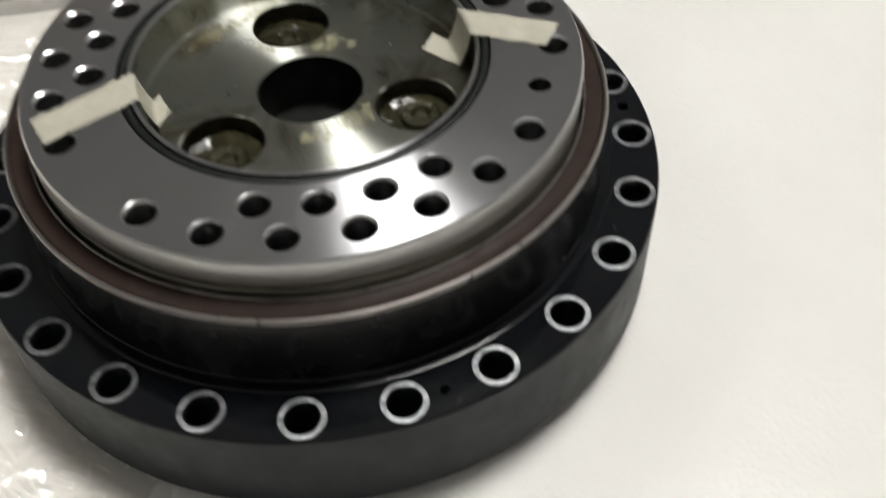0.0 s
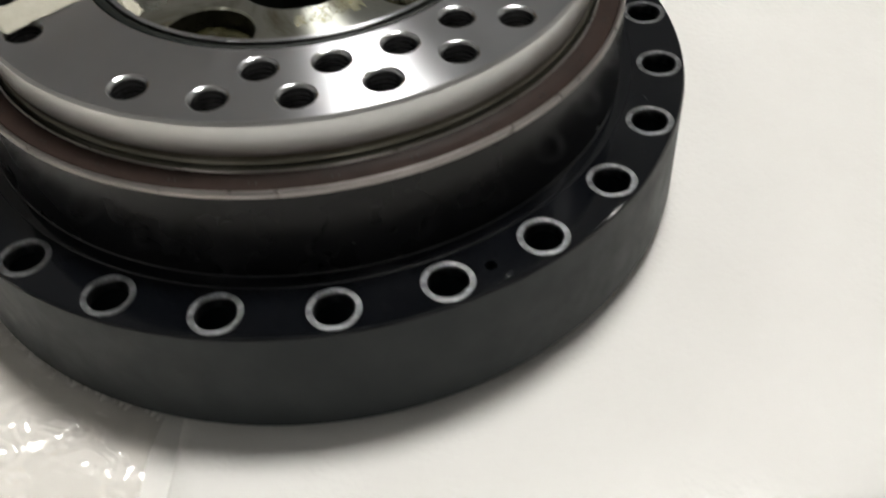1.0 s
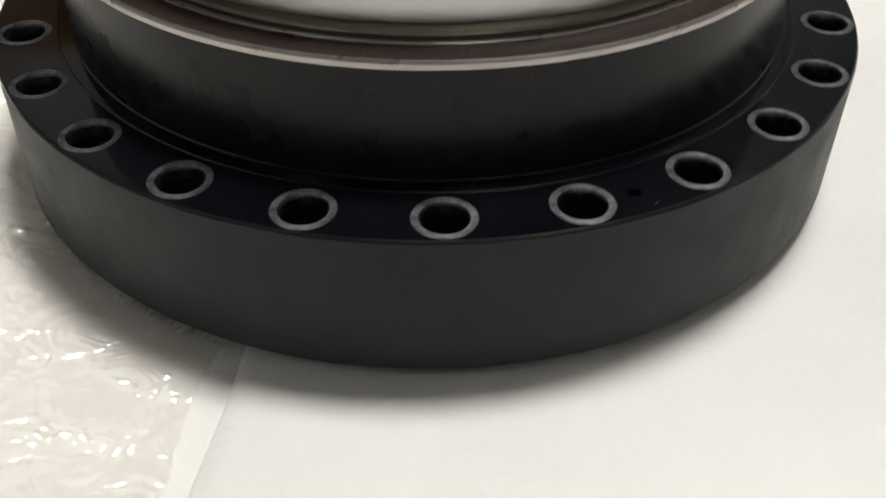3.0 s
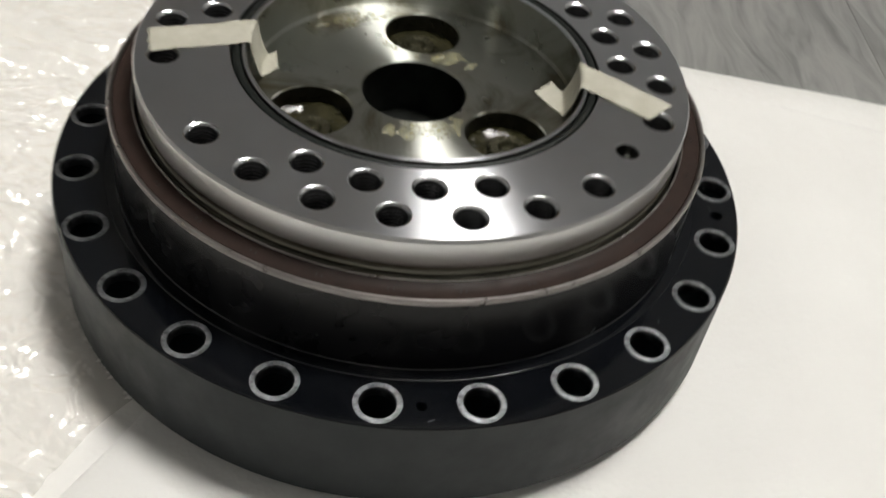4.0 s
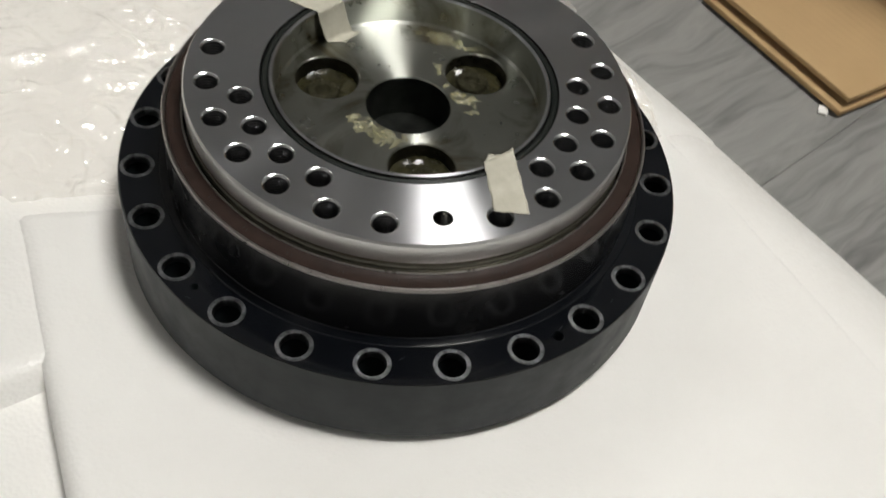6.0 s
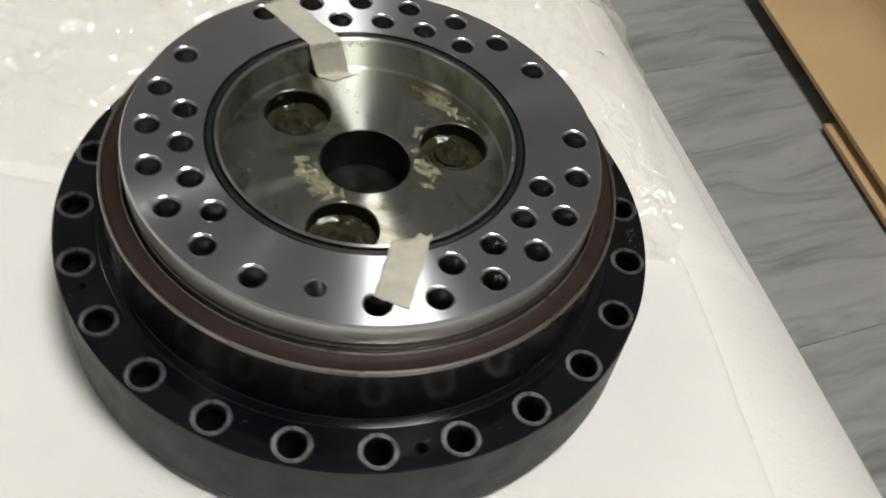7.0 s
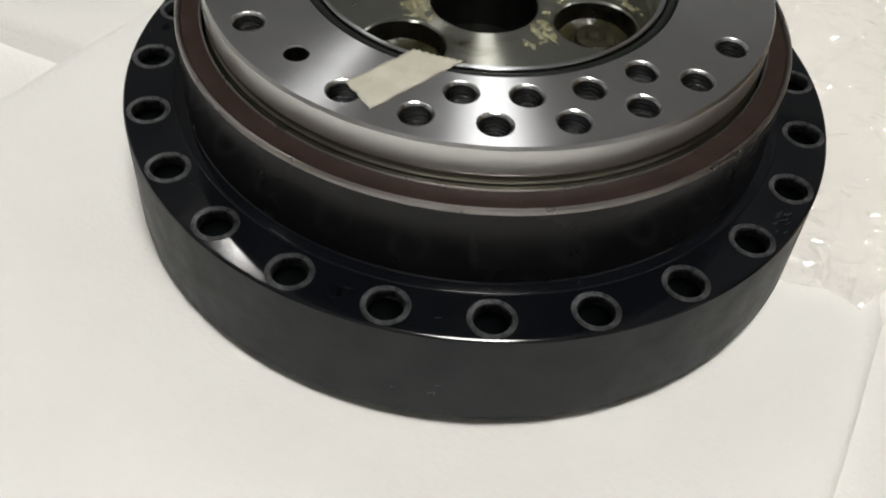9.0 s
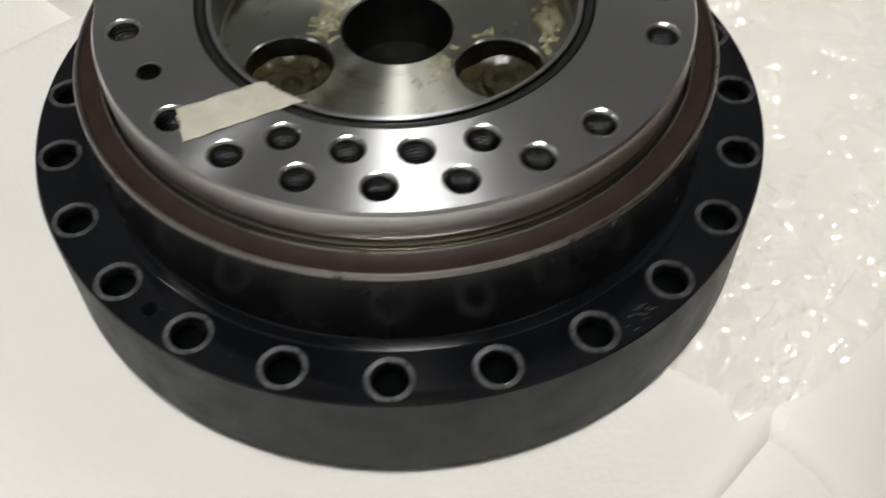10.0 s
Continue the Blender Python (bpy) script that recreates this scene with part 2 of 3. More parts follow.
FILM = material("clear_film", film_build)
TAPE = material("masking_tape", tape_build)
WALL = material("painted_wall", plain((0.73, 0.73, 0.725), (0.77, 0.77, 0.765), 0.8, 0.0, 6, 0.1, 0.0005, 0, 90))

PAINT = material("white_ceiling_paint", plain((0.78, 0.78, 0.78), (0.82, 0.82, 0.82), 0.85, 0.0, 5, 0.1, 0.0004, 0, 90))


def glow_build(nt, b):
    b.inputs["Emission Color"].default_value = (1.0, 0.98, 0.935, 1)
    b.inputs["Emission Strength"].default_value = LAMP_POWER


GLOW = material("lamp_diffuser", glow_build)


# ---- mesh helpers ----
def finish(bm, name, mat, parent=None, label="", smooth=True, angle=30, kind=""):
    bmesh.ops.recalc_face_normals(bm, faces=bm.faces)
    me = bpy.data.meshes.new(name)
    bm.to_mesh(me)
    bm.free()
    return place(me, name, mat, parent, label, smooth, angle, kind)


def place(me, name, mat, parent=None, label="", smooth=True, angle=30, kind=""):
    if mat:
        me.materials.clear()
        me.materials.append(mat)
    if smooth:
        me.shade_smooth()
        me.set_sharp_from_angle(angle=radians(angle))
    ob = new(name, me)
    if parent:
        ob.parent = parent
    return tagged(ob, label, kind=kind)


def part(name, bm, mat, parent, label=""):
    return finish(bm, name, mat, parent, label)


def lathe(profile, segs=128, closed=True, bm=None, at=(0, 0, 0)):
    """A profile of (radius, height) turned round z; closed joins its end to its start."""
    bm = bm or bmesh.new()
    rings = []
    for r, z in profile:
        if r < 1e-6:
            rings.append([bm.verts.new((at[0], at[1], at[2] + z))])
        else:
            rings.append([bm.verts.new((at[0] + r * math.cos(2 * math.pi * k / segs), at[1] + r * math.sin(2 * math.pi * k / segs), at[2] + z)) for k in range(segs)])
    pairs = list(zip(rings, rings[1:])) + ([(rings[-1], rings[0])] if closed else [])
    for a, b in pairs:
        if len(a) == 1 and len(b) == 1:
            continue
        for k in range(segs):
            j = (k + 1) % segs
            q = [a[k % len(a)], a[j % len(a)], b[j % len(b)], b[k % len(b)]]
            q = [x for i, x in enumerate(q) if x not in q[:i]]
            if len(q) > 2:
                bm.faces.new(q)
    return bm


def box_bm(x0, x1, y0, y1, z0, z1, bevel=0.0, segs=2, bm=None):
    bm = bm or bmesh.new()
    g = bmesh.ops.create_cube(bm, size=1)
    for v in g["verts"]:
        v.co = Vector((x0 + (v.co.x + 0.5) * (x1 - x0), y0 + (v.co.y + 0.5) * (y1 - y0), z0 + (v.co.z + 0.5) * (z1 - z0)))
    if bevel:
        bmesh.ops.bevel(bm, geom=[e for e in bm.edges], offset=bevel, segments=segs, affect="EDGES", profile=0.5)
    return bm


def cut(bm, cutter, name):
    """The mesh of bm with cutter taken away from it."""
    bmesh.ops.recalc_face_normals(bm, faces=bm.faces)
    bmesh.ops.recalc_face_normals(cutter, faces=cutter.faces)
    ma, mb = bpy.data.meshes.new(name), bpy.data.meshes.new("cutter")
    bm.to_mesh(ma), cutter.to_mesh(mb)
    bm.free(), cutter.free()
    a, b = new("blank", ma), new("cutter", mb)
    mod = a.modifiers.new("cut", "BOOLEAN")
    mod.operation, mod.object, mod.solver = "DIFFERENCE", b, "EXACT"
    deps = bpy.context.evaluated_depsgraph_get()
    deps.update()
    me = bpy.data.meshes.new_from_object(a.evaluated_get(deps))
    bpy.data.objects.remove(a)
    bpy.data.objects.remove(b)
    return me


def polar(r, deg):
    return r * math.cos(radians(deg)), r * math.sin(radians(deg))


# ---- room ----
def slab(name, x0, x1, y0, y1, z0, z1, mat, label):
    return tagged(finish(box_bm(x0, x1, y0, y1, z0, z1), name, mat, smooth=False), label, kind="structure")


R = 3.2
slab("wall_north", -R, R, R, R + 0.1, FLOOR, CEIL, WALL, "plain off-white painted wall")
slab("wall_south", -R, R, -R - 0.1, -R, FLOOR, CEIL, WALL, "plain off-white painted wall")
slab("wall_east", R, R + 0.1, -R, R, FLOOR, CEIL, WALL, "plain off-white painted wall")
slab("wall_west", -R - 0.1, -R, -R, R, FLOOR, CEIL, WALL, "plain off-white painted wall")
slab("ceiling", -R - 0.1, R + 0.1, -R - 0.1, R + 0.1, CEIL, CEIL + 0.1, PAINT, "plain white ceiling")

# ---- the reducer ----
STEP = 15.0
PHI = -1.2
ZT = 0.0396       # hub face
ZR = 0.0255       # floor of the recess in the hub


def gear_reducer():
    red = tagged(new("gear_reducer"), "round black steel gear reducer with drilled hub on white foam", "machine part")
    # housing with the bolt flange
    prof = [(0, -0.0388), (0.0985, -0.0388), (0.0990, -0.0383), (0.0990, -0.0346), (0.1120, -0.0346), (0.1127, -0.0335), (0.1124, -0.0007), (0.1121, -0.0002), (0.1117, 0.0), (0.0972, 0.0), (0.0970, 0.0003), (0.0966, 0.0004),
            (0.0938, 0.0004), (0.0935, 0.0008), (0.0932, 0.0250), (0.0930, 0.0254), (0.0905, 0.0254), (0.0905, -0.0180), (0, -0.0180)]
    cutter = bmesh.new()
    for k in range(24):
        x, y = polar(0.105, k * STEP)
        lathe([(0, 0.002), (0.0061, 0.002), (0.0061, 0.0001), (0.0056, -0.0004), (0.0055, -0.028), (0, -0.028)], 32, False, cutter, (x, y, 0))
    for deg, r in ((82.5, 0.0021), (6.2, 0.0015)):
        x, y = polar(0.1052, deg)
        lathe([(0, 0.002), (r, 0.002), (r, -0.020), (0, -0.021)], 20, False, cutter, (x, y, 0))
    me = cut(lathe(prof, 288, False), cutter, "housing")
    housing = place(me, "housing", BLACK, red, "blackened steel housing with oily bolt flange", angle=15)
    housing.data.materials.append(SIDE)
    housing.data.materials.append(WALLB)
    for f in housing.data.polygons:
        if f.center.z < -0.0006 and abs(f.normal.z) < 0.6 and math.hypot(f.center.x, f.center.y) > 0.111:
            f.material_index = 1
        elif f.center.z < -0.0008:
            f.material_index = 1
        elif f.center.z > 0.010:
            f.material_index = 2
    # bare rims of the flange holes
    first = part("hole_rim", lathe([(0.00662, 0.00003), (0.00655, 0.00012), (0.00510, 0.00010), (0.00490, -0.0003), (0.00480, -0.0010), (0.00480, -0.0030), (0.0056, -0.0030)], 40), RIM, housing, "bare worn steel rim")
    for k in range(24):
        ob = first if k == 0 else new("hole_rim", first.data)
        ob.parent = housing
        ob.location = (*polar(0.105, k * STEP), 0)
        if k:
            tagged(ob, "bare worn steel rim")
    # bright scratches on the flange and its edge
    rnd = random.Random(4)
    scratch = None
    for k in range(8):
        a, r = rnd.choice((8, 20, 52, 84, 93, 100, 108, 131)) + rnd.uniform(-3, 3), rnd.uniform(0.0985, 0.1108)
        if scratch is None:
            scratch = part("scratch", box_bm(-0.0009, 0.0009, -0.00006, 0.00006, -0.0001, 0.00002), RIM, housing)
        ob = scratch if k == 0 else new("scratch", scratch.data)
        ob.parent = housing
        ob.matrix_local = pose(*polar(r, a), 0, 0, 0, a + 90 + rnd.uniform(-40, 40)) @ Matrix.Diagonal((rnd.uniform(0.4, 1.4), 1, 1, 1))
    # a scuffed patch on the flange, and rubbed marks low on its side
    for k in range(14):
        ob = new("scratch", scratch.data)
        ob.parent = housing
        ob.matrix_local = pose(-0.0992 + rnd.uniform(-0.0022, 0.0022), 0.0430 + rnd.uniform(-0.0050, 0.0050), 0, 0, 0, rnd.uniform(20, 60)) @ Matrix.Diagonal((rnd.uniform(0.5, 1.8), rnd.uniform(0.8, 3.0), 1, 1))
    for k in range(7):
        ob = new("scratch", scratch.data)
        ob.parent = housing
        a = rnd.choice((91, 94, 99)) + rnd.uniform(-1.5, 1.5)
        ob.matrix_local = pose(*polar(0.11255, a), rnd.uniform(-0.027, -0.020), 90, rnd.uniform(-25, 25), a + 90) @ Matrix.Diagonal((rnd.uniform(0.4, 1.3), rnd.uniform(0.8, 2.0), 3, 1))
    # outer ring lip and brown shaft seal
    part("bearing_lip", lathe([(0.0932, 0.0252), (0.0933, 0.0264), (0.0930, 0.0269), (0.0923, 0.0269), (0.0918, 0.0263), (0.0917, 0.0252)], 256), LIP, red, "thin bare steel lip")
    seal = part("shaft_seal", lathe([(0.0918, 0.0250), (0.0917, 0.0258), (0.0913, 0.0261), (0.0892, 0.0259), (0.0872, 0.0263), (0.0862, 0.0267), (0.0862, 0.0240), (0.0918, 0.0240)], 256),
                SEALM, red, "reddish brown rubber shaft seal")
    part("seal_case", lathe([(0.0863, 0.0262), (0.0863, 0.0269), (0.0861, 0.0271), (0.0858, 0.0271), (0.0856, 0.0269), (0.0856, 0.0240)], 256), LIP, seal, "thin bright steel seal edge")
    bar = box_bm(-0.0006, 0.0006, -0.00016, 0.00016, 0, 0.00012)
    mark = part("moulded_mark", bar, RUBBER, seal)
    n = 0
    for k in range(30):
        for d in (-0.5, 0.5):
            a = k * 12 + d
            ob = mark if n == 0 else new("moulded_mark", mark.data)
            n += 1
            ob.parent = seal
            ob.matrix_local = pose(*polar(0.0889, a), 0.02595, 0, 0, a)

    # hub: turned flank, drilled face, groove and recess
    prof = [(0, -0.020), (0.0850, -0.020), (0.0850, 0.0262), (0.0846, 0.0268), (0.0846, 0.0278), (0.0843, 0.0281), (0.0841, 0.0285), (0.08405, 0.0292), (0.0841, 0.0299), (0.0846, 0.0304),
            (0.0849, 0.0318), (0.0848, 0.0386), (0.0842, ZT), (0.0570, ZT), (0.0568, ZT - 0.0003), (0.0568, ZT - 0.0036), (0.0535, ZT - 0.0036), (0.0535, ZT - 0.0003), (0.0533, ZT), (0.0524, ZT), (0.0520, ZT - 0.0005),
            (0.0520, ZR + 0.0008), (0.0512, ZR), (0, ZR)]
    cutter = bmesh.new()
    tapped = []
    for k in range(24):
        deg = PHI + k * STEP
        if k in (4, 12, 20):
            continue
        tapped.append((0.0760, deg))
    for centre in (0, 120, 240):
        tapped += [(0.0646, PHI + centre + d) for d in (-22.5, -7.5, 7.5, 22.5)]
    bore = [(0, 0.001), (0.0050, 0.001), (0.0050, 0.00005), (0.0045, -0.00022), (0.0041, -0.0008), (0.0041, -0.0150), (0, -0.0172)]
    for r, deg in tapped:
        lathe(bore, 28, False, cutter, (*polar(r, deg), ZT))
    lathe([(0, 0.001), (0.0043, 0.001), (0.0033, -0.0003), (0.0033, -0.010), (0, -0.011)], 28, False, cutter, (*polar(0.0727, PHI + 60), ZT))
    lathe([(0, 0.001), (0.0176, 0.001), (0.0165, -0.0006), (0.0165, -0.0190), (0, -0.0190)], 96, False, cutter, (0, 0, ZR))
    for c in (-60, 60, 180):
        lathe([(0, 0.001), (0.0138, 0.001), (0.0126, -0.0006), (0.0126, -0.0115), (0, -0.0115)], 64, False, cutter, (*polar(0.0348, PHI + c), ZR))
    me = cut(lathe(prof, 288, False), cutter, "hub")
    hub = place(me, "hub", HUB, red, "ground steel output hub with tapped holes", angle=15)
    for m in (FLANK, RECESS, SHADEM, CHAMFER, OILED, BORE, GROOVE):
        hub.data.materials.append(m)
    # walls of groove, pockets, bore and holes get the shade-darkened steels
    for f in hub.data.polygons:
        r = math.hypot(f.center.x, f.center.y)
        if 0.058 < r < 0.083 and 0.3 < f.normal.z < 0.985:
            f.material_index = 4
        elif r > 0.0833:
            f.material_index = 1 if f.center.z > 0.0303 else 7
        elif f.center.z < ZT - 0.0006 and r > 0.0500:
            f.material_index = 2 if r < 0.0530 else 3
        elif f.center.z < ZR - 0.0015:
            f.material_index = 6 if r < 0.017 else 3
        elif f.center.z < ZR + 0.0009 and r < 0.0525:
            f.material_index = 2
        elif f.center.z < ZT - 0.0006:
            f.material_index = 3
    part("o_ring", lathe([(0.05515 + 0.00158 * math.cos(a), ZT - 0.0019 + 0.00158 * math.sin(a)) for a in [i * math.pi / 6 for i in range(12)]], 192), RUBBER, hub, "black rubber O-ring in its groove")
    # threads of the tapped holes, dark in colour for the shade down there
    zig = []
    for i in range(10):
        zig += [(0.00405, -0.0012 - i * 0.00125), (0.0036, -0.0012 - (i + 0.5) * 0.00125)]
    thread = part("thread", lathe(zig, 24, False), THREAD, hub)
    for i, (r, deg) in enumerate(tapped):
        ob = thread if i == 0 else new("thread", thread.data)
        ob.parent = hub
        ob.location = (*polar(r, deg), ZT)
    # greasy crank ends in the three pockets
    pin = lathe([(0, -0.0062), (0.0022, -0.0062), (0.0027, -0.0057), (0.0034, -0.0044), (0.0060, -0.0042), (0.0064, -0.0046), (0.0066, -0.0060), (0.0078, -0.0062), (0.0082, -0.0066), (0.0083, -0.0080),
                 (0.0100, -0.0082), (0.0102, -0.0115), (0, -0.0115)], 48, False)
    crank = part("crank_end", pin, OILED, hub, "greasy steel crank end in its pocket")
    for i, c in enumerate((-60, 60, 180)):
        ob = crank if i == 0 else new("crank_end", crank.data)
        ob.parent = hub
        x, y = polar(0.0348, PHI + c)
        ex, ey = polar(0.0019, PHI + c + 70)
        ob.location = (x + ex, y + ey, ZR - 0.0010)
        if i:
            tagged(ob, "greasy steel crank end in its pocket")
    return red


gear_reducer()


# ---- masking tape ----
def tape(label, start, along, after, length, width, slant, seed):
    """A strip that lies on the hub face, folds over the rim of the recess and sticks to its floor."""
    bm = bmesh.new()
    p0, d, d2 = Vector(start), Vector(along).normalized(), Vector(after).normalized()
    side = Vector((-d.y, d.x))
    n, m, drop = 12, 44, ZT - ZR
    rows = []
    for i in range(m + 1):
        row = []
        for j in range(n + 1):
            s = j / n - 0.5
            rag = 0.0006 * noise.noise(Vector((i * 0.35, s * 5, seed)))
            q = p0 + side * s * width + d * (slant * s * width)
            # way along the strip to the rim of the recess
            b = q.dot(d)
            rim = -b - math.sqrt(max(0, b * b - q.length_squared + 0.0514 ** 2))
            l = length * i / m + (0.0009 * noise.noise(Vector((s * 7, seed, 3))) if i in (0, m) else 0)
            lift = 0.00025 + 0.0005 * abs(noise.noise(Vector((i * 0.22, s * 3, seed + 4))))
            if l < rim:
                p, z = q + d * l, ZT
            else:
                w = l - rim
                t = min(1, w / (drop * 1.03))
                p = q + d * rim + d2 * (0.0042 * t * t + max(0, w - drop * 1.03)) + d * 0.0004
                z = ZT - drop * t + 0.0012 * math.sin(math.pi * t) ** 2 * (0.6 + noise.noise(Vector((s * 5, t * 3, seed))))
            p = p + side * rag
            row.append(bm.verts.new((p.x, p.y, z + lift)))
        rows.append(row)
    for a, b in zip(rows, rows[1:]):
        for j in range(n):
            bm.faces.new((a[j], a[j + 1], b[j + 1], b[j]))
    ob = finish(bm, "masking_tape", TAPE, smooth=True, angle=60)
    mod = ob.modifiers.new("thick", "SOLIDIFY")
    mod.thickness, mod.offset = 0.00016, 1
    return tagged(ob, label, "tape", "strips of tape on the hub")


tape("cream masking tape strip stuck across the hub rim into the recess", (0.0172, 0.0742), (-0.55, -0.835), (-0.80, -0.60), 0.0530, 0.0120, 0.15, 2.0)
tape("wrinkled cream masking tape strip over the far hub rim", (0.0120, -0.0797), (-0.37, 0.93), (-0.78, 0.62), 0.0507, 0.0122, 0.1, 6.0)


# ---- grease ----
def smear(seed, deg, spread, r0, r1, thin, label, mat):
    """Islands of grease where a noise field rises over a threshold, pressed on the recess floor."""
    bm = bmesh.new()
    nr, na = 60, 130
    verts = {}

    def field(a, r):
        x, y = polar(r, a)
        if min(math.dist((x, y), polar(0.0348, PHI + c)) for c in (-60, 60, 180)) < 0.0142:
            return -1
        edge = 1 - ((a - deg) / spread) ** 2 - ((r - (r0 + r1) / 2) / (r1 - r0) * 2) ** 2 * 0.8
        u = Vector((r * 140, radians(a) * 5.5, seed))
        return 0.55 * edge + 0.9 * noise.noise(u) + 0.5 * noise.noise(u * 2.7) + 0.4 * noise.noise(Vector((x * 700, y * 700, seed))) - thin

    def vert(i, j):
        if (i, j) not in verts:
            a, r = deg - spread + 2 * spread * j / na, r0 + (r1 - r0) * i / nr
            verts[i, j] = bm.verts.new((*polar(r, a), ZR + max(0.00003, min(0.0009, 0.0013 * field(a, r)))))
        return verts[i, j]

    for i in range(nr):
        for j in range(na):
            if field(deg - spread + 2 * spread * (j + 0.5) / na, r0 + (r1 - r0) * (i + 0.5) / nr) > 0:
                bm.faces.new((vert(i, j), vert(i + 1, j), vert(i + 1, j + 1), vert(i, j + 1)))
    ob = finish(bm, "grease_smear", mat, angle=80)
    return tagged(ob, label, "grease", "smears of grease in the recess")


smear(3, 20, 40, 0.0172, 0.0268, 0.18, "yellow grease smeared beside the hub bore", GREASE)
smear(5, 170, 40, 0.0180, 0.0320, 0.36, "thin yellow grease near a hub pocket", GREASE)
smear(7, 206, 24, 0.0380, 0.0490, 0.30, "yellow grease smeared towards the recess wall", GREASE)
smear(11, 220, 15, 0.0395, 0.0508, -0.25, "thin dark brown oil stain on the recess floor", OIL)


def grease_pool(c, seed):
    bm = bmesh.new()
    rings, segs = 16, 44
    grid = [[bm.verts.new((0, 0, 0.0012 * noise.noise(Vector((seed, 1, 1)))))]]
    for i in range(1, rings + 1):
        ring = []
        for k in range(segs):
            x, y = polar(0.0124 * i / rings, k * 360 / segs)
            off = math.hypot(x - 0.0030 * math.cos(seed), y - 0.0030 * math.sin(seed)) + 0.0012 * noise.noise(Vector((x * 120, y * 120, seed)))
            z = 0.0016 / (1 + math.exp((0.0095 - off) * 1400)) + 0.00007 * math.cos(off * 1050 + seed) + 0.0011 * noise.noise(Vector((x * 130 + seed, y * 130, seed))) + 0.0006 * noise.noise(Vector((x * 420, y * 420 + seed, 0)))
            ring.append(bm.verts.new((x, y, z)))
        grid.append(ring)
    for k in range(segs):
        bm.faces.new((grid[0][0], grid[1][k], grid[1][(k + 1) % segs]))
    for a, b in zip(grid[1:], grid[2:]):
        for k in range(segs):
            bm.faces.new((a[k], a[(k + 1) % segs], b[(k + 1) % segs], b[k]))
    ret = bmesh.ops.extrude_face_region(bm, geom=list(bm.faces), use_keep_orig=True)
    for v in [v for v in ret["geom"] if isinstance(v, bmesh.types.BMVert)]:
        v.co.z = -0.0035
    ob = finish(bm, "grease_pool", POOL, angle=60)
    ob.location = (*polar(0.0348, PHI + c), ZR - 0.0078)
    return tagged(ob, "olive brown grease pooled in a hub pocket", "grease", "pools of grease in the pockets")


for c in (-60, 60, 180):
    grease_pool(c, c * 0.37 + 2.2)


# ---- foam ----
WEST = (-0.2100, 0.115)     # western rim of the foam on the floor: x = a + b * y


def foam_top(x, y):
    """Height of the lower foam over the floor; it sags towards its western rim."""
    lift = 0.0125 * min(1, max(0, (0.05 - x) / 0.12))
    t = min(1, max(0, (x - WEST[0] - WEST[1] * y) / 0.085))
    return FLOOR + (LOW + lift - FLOOR) * (1 - (1 - t) ** 2)


def dent(x, y):
    """How far the reducer's weight presses the foam in."""
    t = min(1, max(0, (0.160 - math.hypot(x, y)) / 0.050))
    return 0.0060 * t * t * (3 - 2 * t)


def foam_sheet(corners, z0, z1, edge, label, amp=0.0012, cell=0.01, sag=False, west_lift=0.0):
    """A soft sheet over a four-cornered plan, its rim rounded down to its underside."""
    bm = bmesh.new()
    a, b, c, d = [Vector((x, y)) for x, y in corners]
    nu = max(8, int((b - a).length / cell))
    nv = max(8, int((d - a).length / cell))
    grid = []
    for i in range(nu + 1):
        col = []
        for j in range(nv + 1):
            u, v = i / nu, j / nv
            p = (a * (1 - u) + b * u) * (1 - v) + (d * (1 - u) + c * u) * v
            m = min(min(1 if sag else u, 1 - u) * (b - a).length, min(v, 1 - v) * (d - a).length)
            t = min(1, m / edge)
            top = foam_top(p.x, p.y) if sag else z1 + west_lift * min(1, max(0, (0.06 - p.x) / 0.08))
            if p.x < -0.08 and not sag:
                top = min(top, foam_top(p.x, p.y) + 0.0032)
            top -= dent(p.x, p.y)
            w = Vector((p.x * 9, p.y * 9, z1 * 40))
            soft = amp * noise.noise(w) + amp * 0.5 * noise.noise(w * 3.3) + amp * 0.22 * noise.noise(w * 9)
            flat = 0.12 + 0.88 * min(1, max(0, (p.length - 0.118) / 0.05))
            wob = 0.004 * (1 - t) * noise.noise(Vector((p.x * 14, p.y * 14, 7)))
            z = z0 + (top - z0) * math.sqrt(max(0, 1 - (1 - t) ** 2)) + soft * flat * min(1, (top - z0) / 0.012) * t
            col.append(bm.verts.new((p.x + wob, p.y + wob, z)))
        grid.append(col)
    for i in range(nu):
        for j in range(nv):
            bm.faces.new((grid[i][j], grid[i + 1][j], grid[i + 1][j + 1], grid[i][j + 1]))
    rim = [grid[i][0] for i in range(nu + 1)] + [grid[nu][j] for j in range(1, nv + 1)] + [grid[i][nv] for i in range(nu - 1, -1, -1)] + [grid[0][j] for j in range(nv - 1, 0, -1)]
    bm.faces.new(rim)
    ob = finish(bm, "foam_sheet", FOAM, smooth=True, angle=70)
    return tagged(ob, label, "foam sheet", "packing foam sheets")


MID = -0.0345      # top of the folded sheet on the southern side


def under_film(x, y):
    inside = x > -0.125 and x < 0.42 and y < 0.036 - 0.155 * (x + 0.16)
    return max(foam_top(x, y) + 0.0035, MID + 0.0012 if inside else -1) - dent(x, y)


def west(y):
    return (WEST[0] + WEST[1] * y, y)


